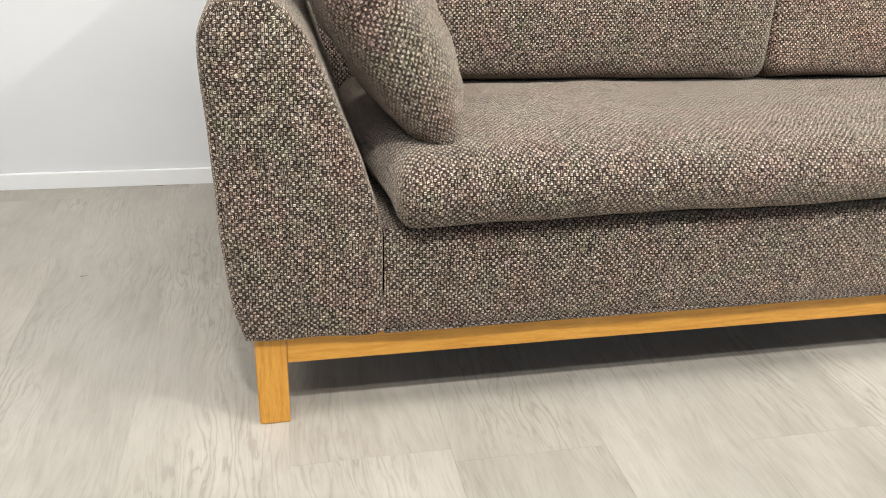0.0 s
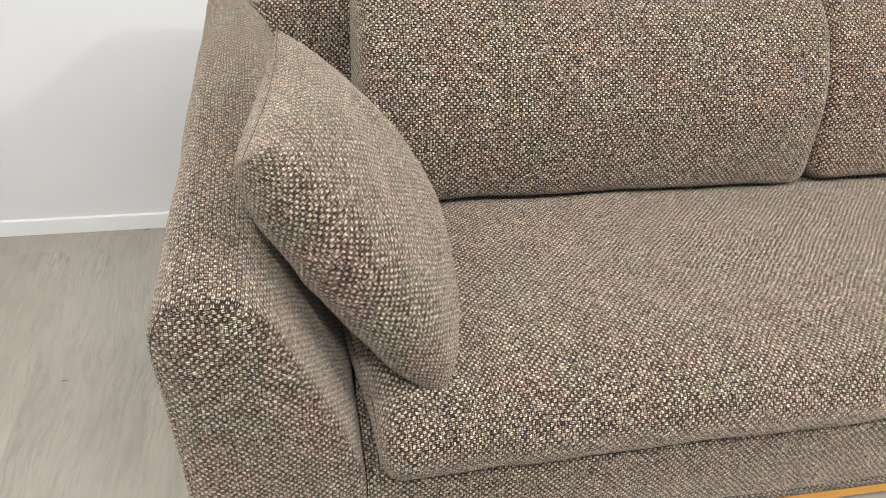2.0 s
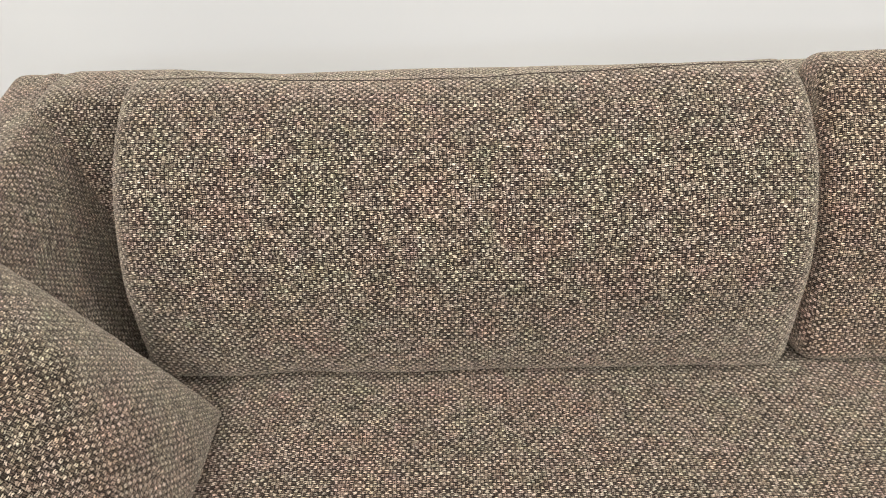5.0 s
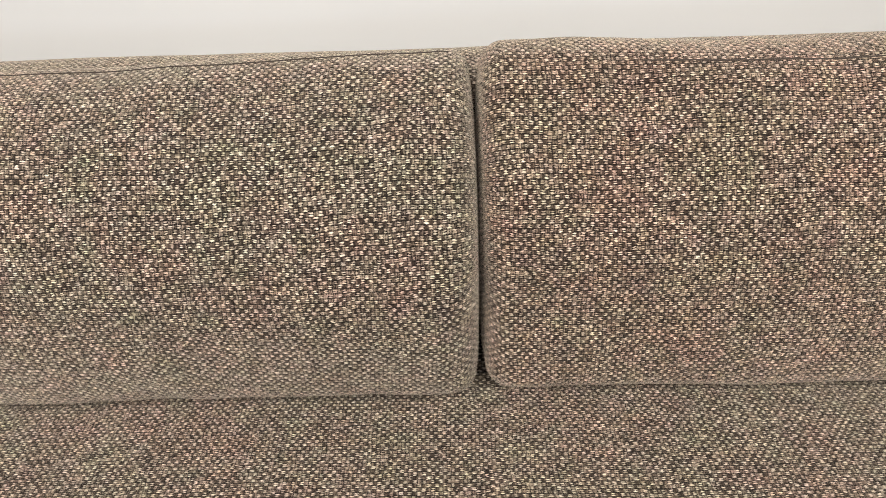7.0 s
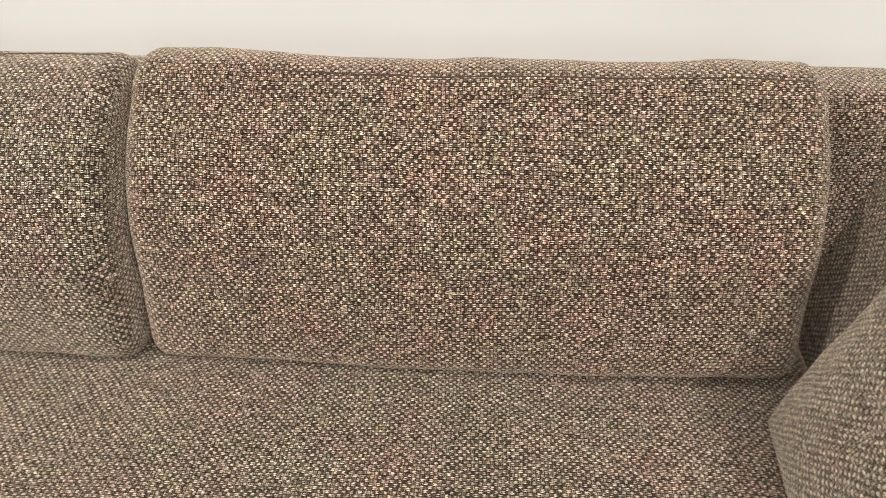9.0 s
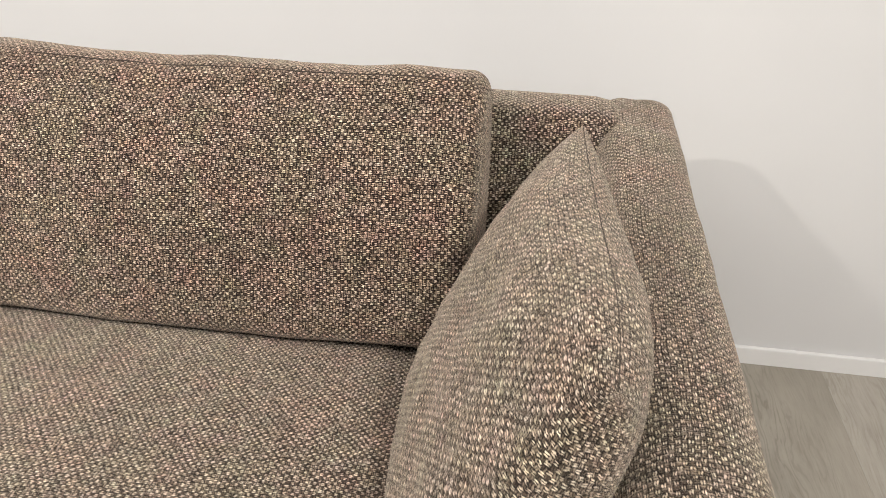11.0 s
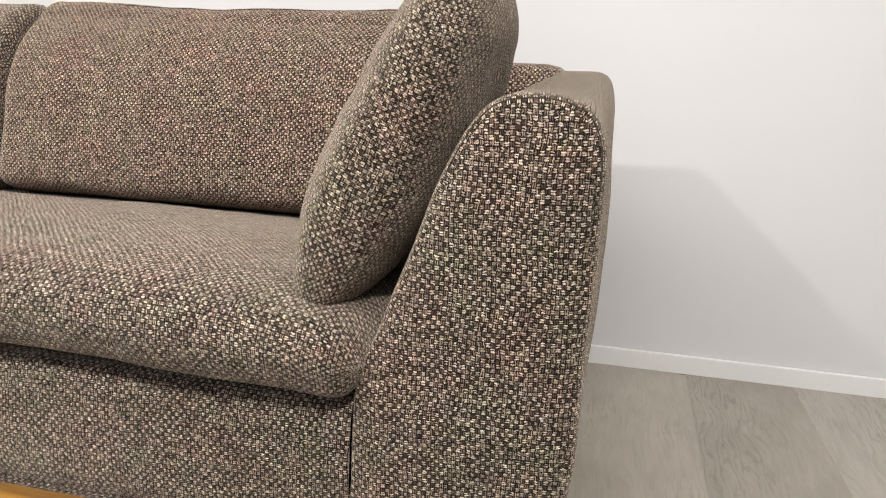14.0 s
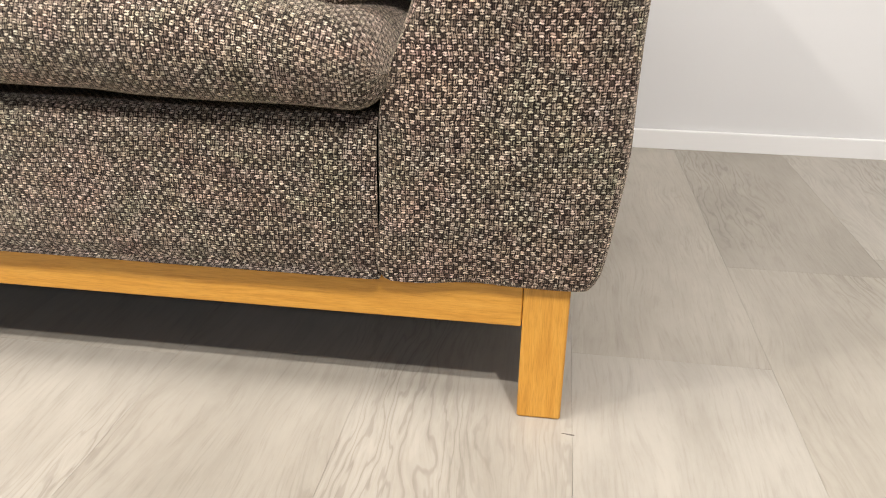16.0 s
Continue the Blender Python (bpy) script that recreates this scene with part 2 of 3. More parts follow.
# ---- mesh helpers ----
def link_mesh(name, verts, faces, material, parent=None, uvs=None, smooth=True, label=""):
    """One mesh object; uvs holds a list of (u, v) per face."""
    me = bpy.data.meshes.new(name)
    me.from_pydata([tuple(v) for v in verts], [], faces)
    if uvs:
        layer = me.uv_layers.new(name="UVMap")
        flat = [c for face in uvs for c in face]
        for loop, c in zip(layer.data, flat):
            loop.uv = c
    me.materials.append(material)
    me.polygons.foreach_set("use_smooth", [smooth] * len(me.polygons))
    me.update()
    ob = new(name, me)
    ob.parent = parent
    if label:
        ob["label"] = label
    return ob


def part(name, bm, material, parent=None, label="", smooth=False):
    bmesh.ops.recalc_face_normals(bm, faces=bm.faces)
    me = bpy.data.meshes.new(name)
    bm.to_mesh(me)
    bm.free()
    me.materials.append(material)
    me.polygons.foreach_set("use_smooth", [smooth] * len(me.polygons))
    ob = new(name, me)
    ob.parent = parent
    if label:
        ob["label"] = label
    return ob


def box(lo, hi, bevel=0.0, grain=1):
    """A bevelled box as a bmesh, with metric UV: grain is the axis along which the wood runs."""
    bm = bmesh.new()
    bmesh.ops.create_cube(bm, size=1.0)
    for v in bm.verts:
        v.co = Vector([lo[k] + (v.co[k] + 0.5) * (hi[k] - lo[k]) for k in range(3)])
    if bevel:
        bmesh.ops.bevel(bm, geom=bm.edges[:], offset=bevel, segments=3, profile=0.5, affect="EDGES")
    bm.normal_update()
    layer = bm.loops.layers.uv.new("UVMap")
    for f in bm.faces:
        n = max(range(3), key=lambda k: abs(f.normal[k]))
        across = [k for k in range(3) if k not in (n, grain)] or [0]
        a = across[0]
        g = grain if n != grain else [k for k in range(3) if k not in (n, a)][0]
        for loop in f.loops:
            loop[layer].uv = (loop.vert.co[a], loop.vert.co[g])
    return bm


def spline(points, steps):
    """Catmull-Rom through a closed loop of 2D points, resampled evenly to that many."""
    pts = [np.array(p, float) for p in points]
    n, out = len(pts), []
    for i in range(n):
        a, b, c, d = pts[i - 1], pts[i], pts[(i + 1) % n], pts[(i + 2) % n]
        for s in np.linspace(0, 1, 12, endpoint=False):
            out.append(0.5 * (2 * b + (c - a) * s + (2 * a - 5 * b + 4 * c - d) * s**2 + (3 * b - a - 3 * c + d) * s**3))
    out = np.array(out + [out[0]])
    arc = np.r_[0, np.cumsum(np.linalg.norm(np.diff(out, axis=0), axis=1))]
    at = np.linspace(0, arc[-1], steps, endpoint=False)
    return np.stack([np.interp(at, arc, out[:, k]) for k in range(2)], 1)


def normals2d(loop):
    """Outward normals of a closed 2D loop."""
    t = np.roll(loop, -1, 0) - np.roll(loop, 1, 0)
    n = np.stack([t[:, 1], -t[:, 0]], 1)
    n /= np.linalg.norm(n, axis=1)[:, None] + 1e-9
    area = np.sum(loop[:, 0] * np.roll(loop[:, 1], -1) - loop[:, 1] * np.roll(loop[:, 0], -1))
    return n if area > 0 else -n


def wobble(p, scale, amp, seed):
    """A smooth random offset for a place."""
    q = Vector(p) * scale + Vector((seed * 3.1, seed * 1.7, seed * 5.3))
    return noise.noise(q) * amp + noise.noise(q * 2.7) * amp * 0.4


def loft(name, rings, lengthwise, material, parent=None, caps=(), label=""):
    """Rings of 3D points, joined in turn. lengthwise: the u of each ring. caps: (ring index, axis pair) closed by shrinking rings."""
    n = len(rings[0])
    mid = np.array(rings[len(rings) // 2])
    arc = np.r_[0, np.cumsum(np.linalg.norm(np.roll(mid, -1, 0) - mid, axis=1))]
    verts = [p for ring in rings for p in ring]
    faces, uvs = [], []
    for i in range(len(rings) - 1):
        for j in range(n):
            k = (j + 1) % n
            faces.append((i * n + j, i * n + k, (i + 1) * n + k, (i + 1) * n + j))
            uvs.append([(lengthwise[i], arc[j]), (lengthwise[i], arc[j + 1]), (lengthwise[i + 1], arc[j + 1]), (lengthwise[i + 1], arc[j])])
    for index, axes, swell in caps:
        base = (index % len(rings)) * n
        ring = np.array(rings[index])
        centre = ring.mean(0)
        last = base
        for s, lift in ((0.93, 0.35), (0.8, 0.6), (0.55, 0.85), (0.25, 1.0)):
            start = len(verts)
            for p in ring:
                verts.append(centre + (p - centre) * s + np.array(swell) * lift)
            for j in range(n):
                k = (j + 1) % n
                quad = (last + j, start + j, start + k, last + k) if index == 0 else (last + j, last + k, start + k, start + j)
                faces.append(quad)
                uvs.append([(verts[q][axes[0]], verts[q][axes[1]]) for q in quad])
            last = start
        poly = tuple(last + j for j in range(n))
        poly = poly if index != 0 else poly[::-1]
        faces.append(poly)
        uvs.append([(verts[q][axes[0]], verts[q][axes[1]]) for q in poly])
    ob = link_mesh(name, verts, faces, material, parent, uvs, True, label)
    bm = bmesh.new()
    bm.from_mesh(ob.data)
    bmesh.ops.recalc_face_normals(bm, faces=bm.faces)
    bm.to_mesh(ob.data)
    bm.free()
    return ob


def tube(name, points, radius, material, parent=None, label="", closed=False):
    """A thin round cord along points."""
    verts, faces, n = [], [], 6
    pts = [Vector(p) for p in points]
    for i, p in enumerate(pts):
        t = (pts[min(i + 1, len(pts) - 1)] - pts[max(i - 1, 0)]).normalized()
        a = t.orthogonal().normalized()
        b = t.cross(a)
        verts += [p + (a * math.cos(q) + b * math.sin(q)) * radius for q in (2 * math.pi * k / n for k in range(n))]
    for i in range(len(pts) - 1):
        for k in range(n):
            faces.append((i * n + k, i * n + (k + 1) % n, (i + 1) * n + (k + 1) % n, (i + 1) * n + k))
    return link_mesh(name, verts, faces, material, parent, None, True, label)


# ---- the room ----
X0, X1, Y0, Y1, TOP = -4.6, 4.6, -6.5, 1.113, 2.65


def plain_wall(name, lo, hi, paint=WALL):
    return tagged(part(name, box(lo, hi), paint), "unseen plain wall, grey to cut bounced light" if paint is not WALL else "smooth white painted plaster wall", "wall", kind="structure")


plain_wall("wall_north", (X0 - 0.12, Y1, -0.05), (X1 + 0.12, Y1 + 0.12, TOP))
# Unseen closing walls, greyed so that less light bounces onto the sofa.
BOUNCE_CUT = paint_material("wall_bounce_cut", (0.40, 0.40, 0.42), 0.55)
plain_wall("wall_south", (X0 - 0.12, Y0 - 0.12, -0.05), (X1 + 0.12, Y0, TOP), BOUNCE_CUT)
plain_wall("wall_west", (X0 - 0.12, Y0, -0.05), (X0, Y1, TOP), BOUNCE_CUT)
plain_wall("wall_east", (X1, Y0, -0.05), (X1 + 0.12, Y1, TOP), BOUNCE_CUT)
# Unseen ceiling, made dark to keep bounced light down.
tagged(part("ceiling", box((X0 - 0.12, Y0 - 0.12, TOP), (X1 + 0.12, Y1 + 0.12, TOP + 0.1)), CEILING), "unseen ceiling, dark grey to cut bounced light", "ceiling", kind="structure")


def skirting(name, lo, hi):
    """A low white board with a softened upper edge."""
    return tagged(part(name, box(lo, hi, 0.003), TRIM), "low white painted skirting board along the wall", "skirting board", kind="structure")


skirting("baseboard", (X0, Y1 - 0.011, -0.002), (X1, Y1, 0.044))
skirting("baseboard", (X0, Y0, -0.002), (X1, Y0 + 0.011, 0.047))

# ---- the sofa ----
sofa = tagged(new("sofa"), "brown-grey woven fabric sofa on a honey pine frame", "sofa")
HALF = 0.903          # half the width between the arms
RAIL = 0.1575          # underside of the upholstery


def arm_profile(side):
    """The arm's front outline in x and z, seen on the side of positive x, anticlockwise from the inner foot."""
    pts = [(0.904, 0.160), (1.00, 0.158), (1.094, 0.158), (1.112, 0.168), (1.122, 0.205), (1.130, 0.28), (1.135, 0.39),
           (1.138, 0.50), (1.139, 0.575), (1.135, 0.613), (1.122, 0.638), (1.098, 0.650), (1.06, 0.651), (1.034, 0.643), (1.014, 0.622),
           (0.998, 0.594), (0.978, 0.548), (0.955, 0.488), (0.930, 0.420), (0.912, 0.362), (0.905, 0.320), (0.904, 0.24)]
    if side < 0:
        pts = [(x - 0.005 * (x > 1.1), z - 0.007 * (z > 0.6)) for x, z in pts]
    else:
        pts = [(x + 0.003 * (x > 1.1), z) for x, z in pts]
    return spline(pts, 132)


def build_arm(side):
    loop = arm_profile(side)
    nrm = normals2d(loop)
    round_off = np.where((loop[:, 0] < 0.96) & (loop[:, 1] < 0.42), 0.0025, 0.009)
    for _ in range(6):
        round_off = (np.roll(round_off, 1) + round_off * 2 + np.roll(round_off, -1)) / 4

    def ring(y, inset):
        rise = (0.037 if side > 0 else 0.056) * min(max(y, 0) / 0.85, 1.0)
        out = []
        for (x, z), n, r in zip(loop, nrm, round_off):
            px, pz = np.array([x, z]) - n * inset * r
            pz += rise * max(0.0, (pz - 0.3) / 0.35)
            flat = min(max(y - 0.1, 0) / 0.7, 1.0)
            pz += 0.022 * flat * max(0.0, 1 - abs(px - 1.012) / 0.045) * (pz > 0.5)
            pz = min(pz, 0.655 + rise - 0.004 * flat)
            px -= 0.012 * min(max(y, 0) / 0.85, 1.0) * max(0.0, n[0]) * min(1.0, max(0.0, (pz - 0.45) / 0.15))
            w = wobble((px, y, pz), 6.0, 0.0035, 4 + side)
            out.append((side * (px + n[0] * w), y, max(pz + n[1] * w, 0.1585)))
        return out

    ys, rings = [], []
    for k in range(7):
        a = k / 6 * math.pi / 2
        ys.append(0.012 * (1 - math.sin(a)))
    ys = sorted(ys)
    for y in ys:
        s = 1 - y / 0.012
        rings.append(ring(y, 1 - math.sqrt(max(0.0, 1 - s * s))))
    for y in np.linspace(0.03, 0.86, 56):
        ys.append(y)
        rings.append(ring(y, 0.0))
    for k in range(1, 5):
        a = k / 4 * math.pi / 2
        ys.append(0.86 + 0.02 * math.sin(a))
        rings.append(ring(ys[-1], 1.3 * (1 - math.cos(a))))
    along = [0.0]
    for a, b in zip(rings, rings[1:]):
        along.append(along[-1] + float(np.median(np.linalg.norm(np.array(a) - np.array(b), axis=1))))
    arm = loft("armrest", rings, along, FABRIC, sofa, [(-1, (0, 2), (0, 0.004, 0))])
    # front panel, slightly swollen, with the seam that runs round it
    edge = np.array(rings[0])
    centre = np.array((side * 1.03, 0.0, 0.40))
    verts, faces, uvs, n = [tuple(p) for p in edge], [], [], len(edge)
    last = 0
    for s, lift in ((0.97, 0.002), (0.9, 0.005), (0.75, 0.008), (0.5, 0.0095), (0.22, 0.010)):
        start = len(verts)
        for p in edge:
            q = centre + (p - centre) * s
            verts.append((q[0], -lift + wobble(q, 9.0, 0.0015, 2 + side), q[2]))
        for j in range(n):
            k = (j + 1) % n
            quad = (last + j, last + k, start + k, start + j)
            faces.append(quad)
            uvs.append([(verts[q][0], verts[q][2]) for q in quad])
        last = start
    faces.append(tuple(last + j for j in range(n)))
    uvs.append([(verts[q][0], verts[q][2]) for q in faces[-1]])
    panel = link_mesh("front_panel", verts, faces, FABRIC, arm, uvs, True)
    bm = bmesh.new()
    bm.from_mesh(panel.data)
    bmesh.ops.recalc_face_normals(bm, faces=bm.faces)
    bm.to_mesh(panel.data)
    bm.free()
    at = [i for i, q in enumerate(loop) if q[1] > 0.57]
    tube("seam", [(rings[2][i][0], rings[2][i][1] - 0.0004, rings[2][i][2]) for i in at], 0.0006, SEAM, arm, "dark stitched seam")
    return arm


for side in (-1, 1):
    build_arm(side)


def base_panel():
    """The upholstered box under the seat."""
    pts = [(0.009, 0.163), (0.001, 0.175), (-0.001, 0.20), (-0.003, 0.24), (-0.001, 0.29), (0.002, 0.315), (0.014, 0.326), (0.06, 0.327),
           (0.4, 0.327), (0.80, 0.327), (0.83, 0.29), (0.83, 0.17), (0.80, 0.160), (0.4, 0.160), (0.03, 0.160)]
    loop = spline(pts, 150)
    nrm = normals2d(loop)
    rings, us = [], []
    xs = [-HALF + 0.0012 + d for d in (0, 0.002, 0.005, 0.009)]
    xs = xs + list(np.linspace(-0.88, 0.88, 110)) + [-x for x in reversed(xs)]
    for x in xs:
        d = HALF - 0.0012 - abs(x)
        inset = 0.002 * (1 - math.sqrt(max(0.0, 1 - (1 - d / 0.009) ** 2))) if d < 0.009 else 0.0
        ring = []
        for (y, z), n in zip(loop, nrm):
            w = wobble((x, y, z), 5.0, 0.002, 9) - inset
            ring.append((x, y + n[0] * w, max(z + n[1] * w, 0.1585)))
        rings.append(ring)
        us.append(x)
    return loft("base_panel", rings, us, FABRIC, sofa)


base_panel()


def back_frame():
    """The low upholstered back behind the cushions."""
    pts = [(0.70, 0.33), (0.715, 0.45), (0.735, 0.58), (0.750, 0.670), (0.762, 0.692), (0.79, 0.700), (0.845, 0.698),
           (0.872, 0.682), (0.879, 0.63), (0.878, 0.45), (0.877, 0.25), (0.872, 0.17), (0.85, 0.155), (0.75, 0.155), (0.71, 0.2)]
    loop = spline(pts, 90)
    nrm = normals2d(loop)
    rings, us = [], []
    for x in np.linspace(-1.045, 1.045, 90):
        dip = 0.02 * min(1.0, max(0.0, (abs(x) - 1.0) / 0.045)) ** 2 - 0.012 * min(1.0, max(0.0, (-0.70 - x) / 0.15))
        rings.append([(x, y + n[0] * wobble((x, y, z), 5, 0.003, 3), z - dip * min(1.0, max(0.0, (z - 0.3) / 0.3)) + n[1] * wobble((x, y, z), 5, 0.003, 3)) for (y, z), n in zip(loop, nrm)])
        us.append(x)
    return loft("backrest", rings, us, FABRIC, sofa)


back_frame()

for sx in (-1, 1):
    for y in (0.012, 0.815):
        lo, hi = sorted((sx * 1.047, sx * 1.094))
        part("leg", box((lo, y, 0.0), (hi, y + 0.047, RAIL), 0.003, 2), OAK, sofa, "square honey pine leg")
part("front_rail", box((-1.0465, 0.014, 0.110), (1.0465, 0.036, RAIL), 0.002, 0), OAK, sofa)
part("back_rail", box((-1.0465, 0.838, 0.113), (1.0465, 0.860, RAIL), 0.002, 0), OAK, sofa)
for sx in (-1, 1):
    lo, hi = sorted((sx * 1.066, sx * 1.088))
    part("side_rail", box((lo, 0.0595, 0.113), (hi, 0.8145, RAIL), 0.002, 1), OAK, sofa)
part("lining", box((-1.06, 0.037, 0.148), (1.06, 0.837, 0.1525)), LINING, sofa, "black cloth lining under the seat")


def boxed_cushion(name, loop, x0, x1, end, shape, seed, amp=0.004, step=0.013):
    """A stuffed cushion: the loop in y and z swept from x0 to x1, ends rounded over `end`; shape(x, y, z) shifts y and z."""
    nrm = normals2d(loop)
    xs, xc = [], 0.5 * (x0 + x1)
    for k in range(8):
        a = k / 7 * math.pi / 2
        xs.append(end * (1 - math.cos(a)))
    xs = [x0 + d for d in xs] + list(np.arange(x0 + end + step, x1 - end - step * 0.4, step)) + [x1 - d for d in reversed(xs)]
    rings, us, run = [], [], 0.0
    for i, x in enumerate(xs):
        d = min(x - x0, x1 - x)
        inset = end - math.sqrt(max(0.0, end**2 - (end - d) ** 2)) if d < end else 0.0
        ring = []
        for (y, z), n in zip(loop, nrm):
            dy, dz = shape((x - xc) / (0.5 * (x1 - x0)), y, z)
            w = wobble((x, y, z), 5.5, amp, seed) - inset
            ring.append((x, y + dy + n[0] * w, z + dz + n[1] * w))
        rings.append(ring)
        if i:
            run += math.hypot(x - xs[i - 1], inset - before)
        before = inset
        us.append(run)
    return loft(name, rings, us, FABRIC, None, [(0, (1, 2), (-0.006, 0, 0)), (-1, (1, 2), (0.006, 0, 0))])


# seat cushion
SEAT = spline([(0.012, 0.331), (-0.018, 0.337), (-0.033, 0.362), (-0.036, 0.395), (-0.028, 0.422), (-0.006, 0.441), (0.035, 0.451),
               (0.12, 0.452), (0.28, 0.441), (0.46, 0.425), (0.53, 0.415), (0.60, 0.412), (0.67, 0.405), (0.69, 0.38), (0.67, 0.340), (0.55, 0.331),
               (0.3, 0.331), (0.1, 0.331)], 150)


def seat_shape(s, y, z):
    lift = 0.014 * (1 - s * s) * max(0.0, 1 - max(y, 0) / 0.15) * (1.0 if z < 0.37 else max(0.0, 1 - (z - 0.37) / 0.06))
    crown = -(0.042 if s > 0 else 0.02) * abs(s) ** 8 * min(1.0, max(0.0, (z - 0.36) / 0.06))
    return 0.0, lift + crown


seat = boxed_cushion("seat_cushion", SEAT, -0.908, 0.914, 0.034, seat_shape, 21, 0.004)
for v in seat.data.vertices:
    if v.co.x < -0.7:
        front = min(1.0, max(0.0, (0.24 - v.co.y) / 0.2))
        v.co.x += 0.021 * front * front * (3 - 2 * front) * min(1.0, (-0.7 - v.co.x) / 0.1)
tagged(seat, "long brown-grey woven seat cushion lying on the sofa", "cushion")

# back cushions
BACK = spline([(0.575, 0.412), (0.545, 0.415), (0.514, 0.424), (0.490, 0.436), (0.479, 0.465), (0.477, 0.535), (0.486, 0.595), (0.512, 0.655), (0.552, 0.708),
               (0.598, 0.746), (0.640, 0.766), (0.675, 0.772), (0.708, 0.766), (0.730, 0.742), (0.732, 0.69), (0.718, 0.60), (0.698, 0.50),
               (0.670, 0.430), (0.62, 0.414)], 120)


def end_flat(s, z):
    """Less belly towards the two ends."""
    return 0.013 * abs(s) ** 5 * max(0.0, 1 - abs(z - 0.54) / 0.16)


def back_shape_left(s, y, z):
    high = max(0.0, (z - 0.6) / 0.18)
    near = max(0.0, s) ** 2
    return end_flat(s, z) + 0.004 * high * near, high * (0.007 * near - 0.004 * (1 - s * s))


def back_shape_right(s, y, z):
    high = max(0.0, (z - 0.6) / 0.18)
    back = 0.024 * min(1.0, max(0.0, (z - 0.45) / 0.12)) * min(1.0, max(0.0, (0.775 - z) / 0.03)) if y < 0.66 else 0.0
    near = max(0.0, 0.35 - s) ** 2 / 1.82
    split = max(0.0, -0.1 - s) ** 2 / 0.81
    return back + end_flat(s, z) + 0.004 * high * near, high * (0.002 * s * s + 0.005 + 0.002 * split) + 0.010 * max(0.0, s) * max(0.0, 1 - max(0.0, z - 0.43) / 0.08)


for name, x0, x1, shape, seed in (("left", -0.858, -0.005, back_shape_left, 31), ("right", 0.005, 0.843, back_shape_right, 37)):
    cushion = boxed_cushion("back_cushion", BACK, x0, x1, 0.029, shape, seed, 0.006)
    if name == "right":
        cushion.data.materials[0] = FABRIC_RUSSET
    # seam of the upper border, and of the outer side
    line = []
    for v in cushion.data.vertices:
        line.append(v.co)
    crest = {}
    want = 0.690 if name == "left" else 0.652
    for co in line:
        key = round(co.x, 4)
        if co.z > 0.70 and x0 + 0.02 < co.x < x1 - 0.02 and abs(co.y - want) < abs(crest.get(key, Vector((0, 9, 0))).y - want):
            crest[key] = co
    run = [crest[k] for k in sorted(crest)]
    skip = 12 if name == "right" else 0
    tube("seam", [co + Vector((0, 0.0, 0.0002)) for co in run[skip:]], 0.0009, SEAM, cushion, "dark stitched seam")
    tagged(cushion, "plump brown-grey woven back cushion leaning on the backrest", "cushion", "sofa back cushions")


def throw_pillow(corners, thick, seed, label, soft=0.16, pinch=0.02, swell=0.37):
    """A square scatter pillow. corners: front foot, front top, back top, back foot; thick: half its thickness."""
    ff, ft, bt, bf = [np.array(c, float) for c in corners]
    n = 48
    out = np.cross(bt - ff, ft - bf)
    out *= math.copysign(1.0, out[2]) / np.linalg.norm(out)
    verts, faces, uvs, index = [], [], [], {}
    grid = np.sin(np.linspace(-1, 1, n) * math.pi / 2)

    def place(a, b, face):
        round_off = soft * (a < 0) * (b > 0) + 0.07 * (a < 0) * (b < 0)
        a2 = a * (1 - round_off * b * b * abs(b)) * (1 - 0.02 * (1 - b * b))
        b2 = b * (1 - round_off * a * a * abs(a)) * (1 - (pinch if b > 0 else 0.02) * (1 - a * a))
        s, t = (a2 + 1) / 2, (b2 + 1) / 2
        body = (max(0.0, 1 - a * a) * max(0.0, 1 - b * b)) ** (swell + 0.07 * (a + 1))
        p = (ff * (1 - t) + ft * t) * (1 - s) + (bf * (1 - t) + bt * t) * s + out * face * thick * body
        return p + out * (wobble(p, 8.0, 0.008, seed) + wobble(p, 22.0, 0.004, seed + 3)) * body

    half = n // 2
    along = np.array([place(a, grid[half], 1) for a in grid])
    upward = np.array([place(grid[half], b, 1) for b in grid])
    run_u = np.r_[0, np.cumsum(np.linalg.norm(np.diff(along, axis=0), axis=1))]
    run_v = np.r_[0, np.cumsum(np.linalg.norm(np.diff(upward, axis=0), axis=1))]
    for face in (1, -1):
        for i, a in enumerate(grid):
            for j, b in enumerate(grid):
                if face < 0 and (i in (0, n - 1) or j in (0, n - 1)):
                    index[face, i, j] = index[1, i, j]
                else:
                    index[face, i, j] = len(verts)
                    verts.append(place(a, b, face))
        for i in range(n - 1):
            for j in range(n - 1):
                quad = [(i, j), (i + 1, j), (i + 1, j + 1), (i, j + 1)]
                if face < 0:
                    quad.reverse()
                faces.append(tuple(index[face, *q] for q in quad))
                uvs.append([(face * run_u[i2] + seed, run_v[j2]) for i2, j2 in quad])
    ob = link_mesh("throw_pillow", verts, faces, FABRIC_PILLOW, None, uvs, True)
    bm = bmesh.new()
    bm.from_mesh(ob.data)
    bmesh.ops.recalc_face_normals(bm, faces=bm.faces)
    bm.to_mesh(ob.data)
    bm.free()
    rim = [verts[index[1, i, n - 1]] for i in range(2, n)]
    tube("seam", [p + out * 0.0012 for p in rim], 0.0005, SEAM, ob, "stitched edge seam")
    return tagged(ob, label, "pillow", "scatter pillows")


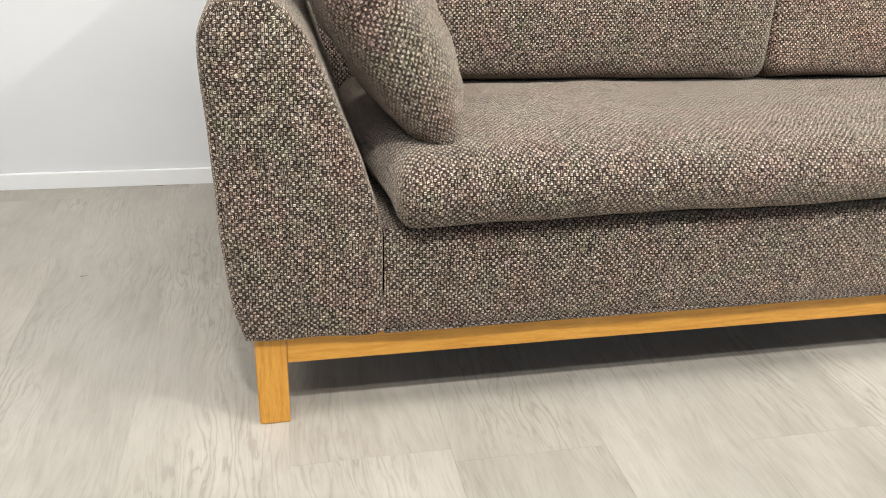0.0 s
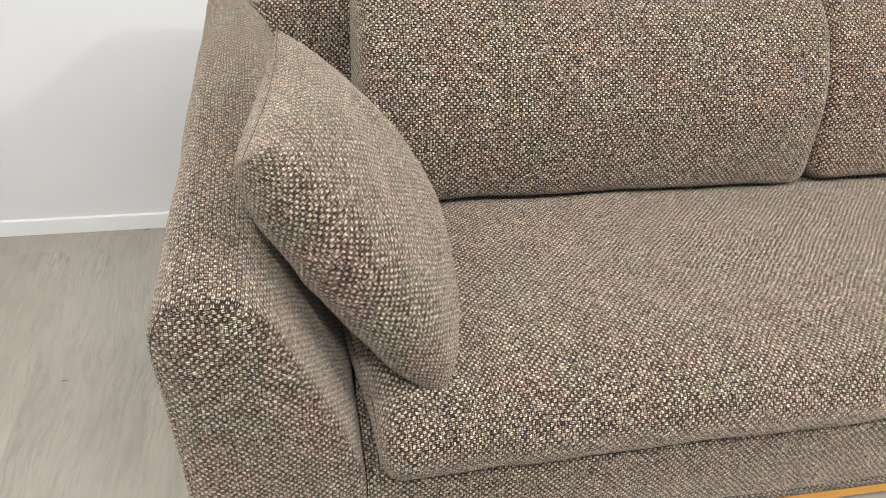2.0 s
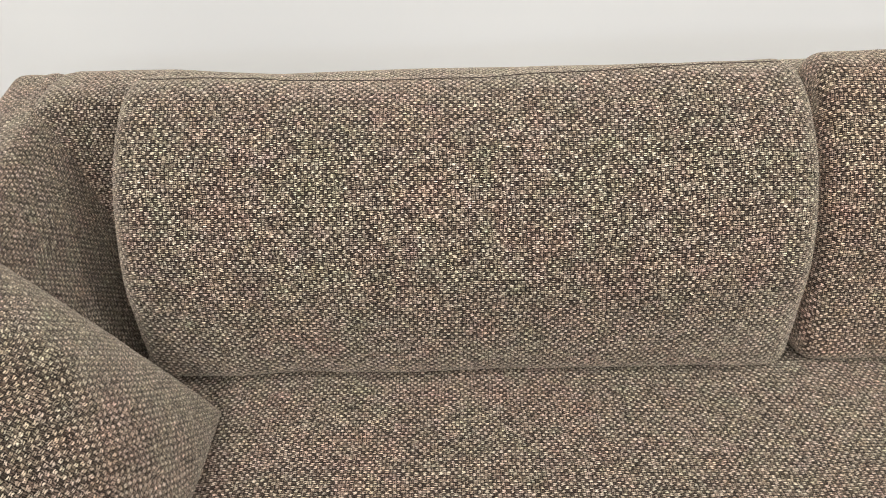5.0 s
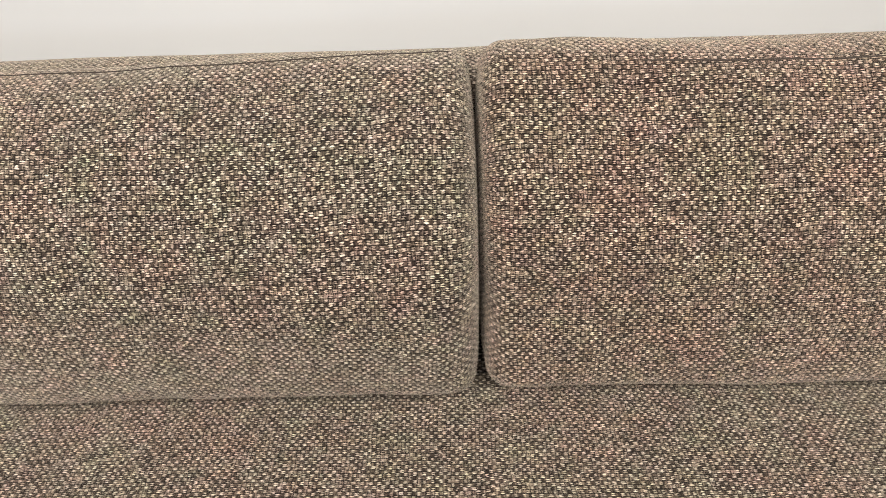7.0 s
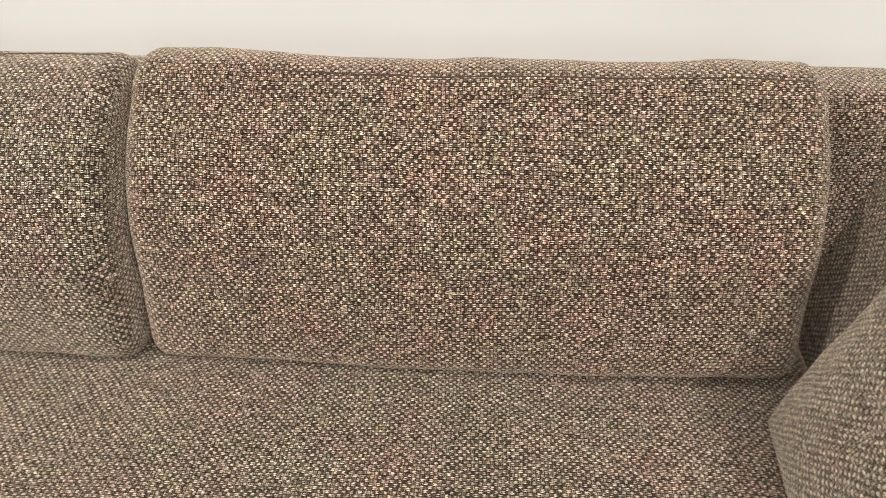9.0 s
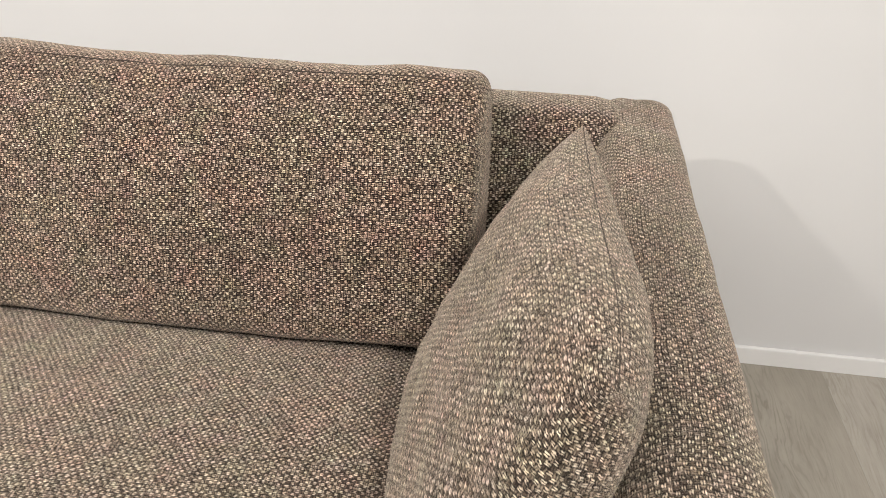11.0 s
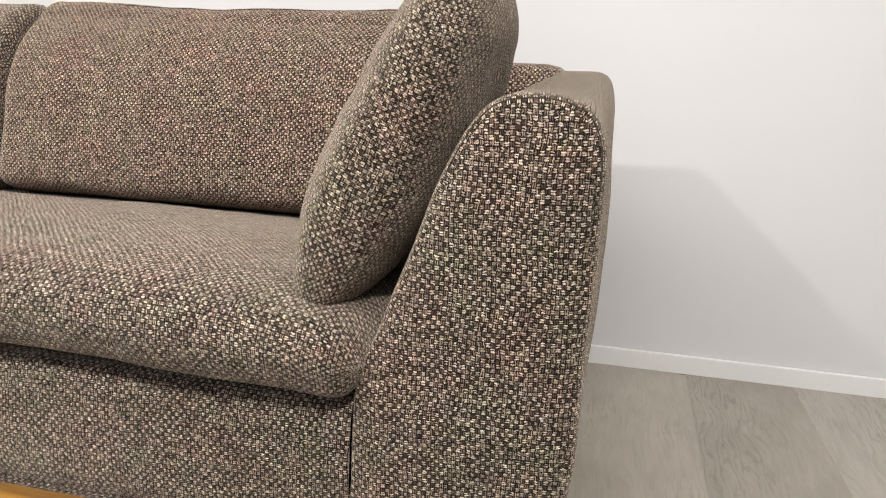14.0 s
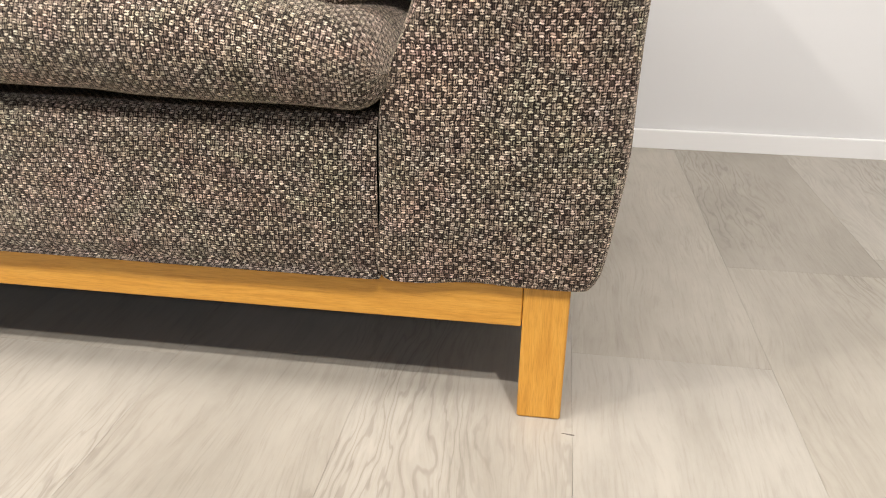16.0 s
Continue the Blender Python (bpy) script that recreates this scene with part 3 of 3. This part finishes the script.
throw_pillow([(-0.795, 0.022, 0.422), (-1.022, 0.036, 0.790), (-0.982, 0.415, 0.778), (-0.752, 0.435, 0.430)], 0.083, 41,
             "square brown-grey woven scatter pillow leaning on the sofa arm", 0.03, 0.07, 0.34)
throw_pillow([(0.838, 0.004, 0.404), (1.004, 0.036, 0.797), (0.965, 0.486, 0.790), (0.803, 0.440, 0.425)], 0.078, 47,
             "square brown-grey woven scatter pillow leaning on the sofa arm", 0.16, 0.045, 0.28)

# ---- floor of planks ----
floor = tagged(part("floor", box((X0 - 0.12, Y0 - 0.12, -0.06), (X1 + 0.12, Y1 + 0.12, -0.0025)), JOINT), "grey-beige limed plank floor", "floor", kind="structure")
WIDTH, LENGTH = 0.2397, 1.22
# where boards end, column by column, and the shade of the boards beyond (0) and before (-1) those ends
ENDS = {0: 0.478, 1: -0.09, 2: -0.12, 3: 0.42, 4: -0.146, 10: 0.155, 11: 0.45, 12: 0.52, -1: -0.14, -2: -0.2}
# Front boards of columns 1 to 4 toned down, -2 paled, to correct floor light.
TONES = {(0, 0): 1, (0, -1): 2, (-1, 0): 1, (-1, -1): 0, (-2, 0): 2, (1, 0): 1, (1, -1): 1, (2, 0): 0, (2, -1): 0, (3, -1): 0, (4, 0): 0, (4, -1): 1,
         (10, 0): 2, (10, -1): 1, (11, 0): 0, (11, -1): 2, (12, 0): 1, (12, -1): 1}
plank_meshes = {}
rng = random.Random(5)
first, last_column = int((X0 + 1.29) // WIDTH), int((X1 + 1.29) // WIDTH)
for column in range(first, last_column + 1):
    left = -1.29 + column * WIDTH
    start = ENDS.get(column, rng.uniform(-0.6, 0.6))
    y = start - 5 * LENGTH
    while y < Y1:
        lo, hi = max(y, Y0), min(y + LENGTH, Y1)
        a, b = max(left, X0), min(left + WIDTH, X1)
        if hi - lo > 0.01 and b - a > 0.01:
            tone = TONES.get((column, round((y - start) / LENGTH)), rng.choice((0, 1, 1, 2)))
            key = (round(b - a, 3), round(hi - lo, 3), tone)
            if key not in plank_meshes:
                bm = box((0, 0, -0.0045), (b - a - 0.0002, hi - lo - 0.0002, 0.0), 0.0002)
                made = part("plank", bm, PLANKS[tone], floor)
                plank_meshes[key] = made.data
            else:
                made = new("plank", plank_meshes[key])
                made.parent = floor
            made.location = (a + 0.0002, lo + 0.0002, 0.0)
        y += LENGTH


def scuff(x, y, length, wide, turn):
    """A short dark mark, a fraction of a millimetre proud of the floor."""
    bm = bmesh.new()
    ring = []
    for k in range(14):
        a = 2 * math.pi * k / 14
        r = 1 + 0.25 * math.sin(3 * a + turn)
        ring.append((math.cos(a) * length / 2 * r, math.sin(a) * wide / 2 * r))
    low = [bm.verts.new((*p, -0.0002)) for p in ring]
    top = [bm.verts.new((p[0] * 0.85, p[1] * 0.85, 0.0004)) for p in ring]
    bm.faces.new(top)
    for k in range(14):
        bm.faces.new((low[k], low[(k + 1) % 14], top[(k + 1) % 14], top[k]))
    ob = part("scuff", bm, SCUFF, floor, "small dark scuff mark")
    ob.matrix_local = pose(x, y, 0.0, 0, 0, turn)
    return ob


for mark in ((-1.461, 0.569, 0.016, 0.003, 8), (1.104, -0.011, 0.014, 0.002, -8), (1.340, 1.098, 0.018, 0.005, 4), (-1.367, 1.097, 0.022, 0.005, -3)):
    scuff(*mark)
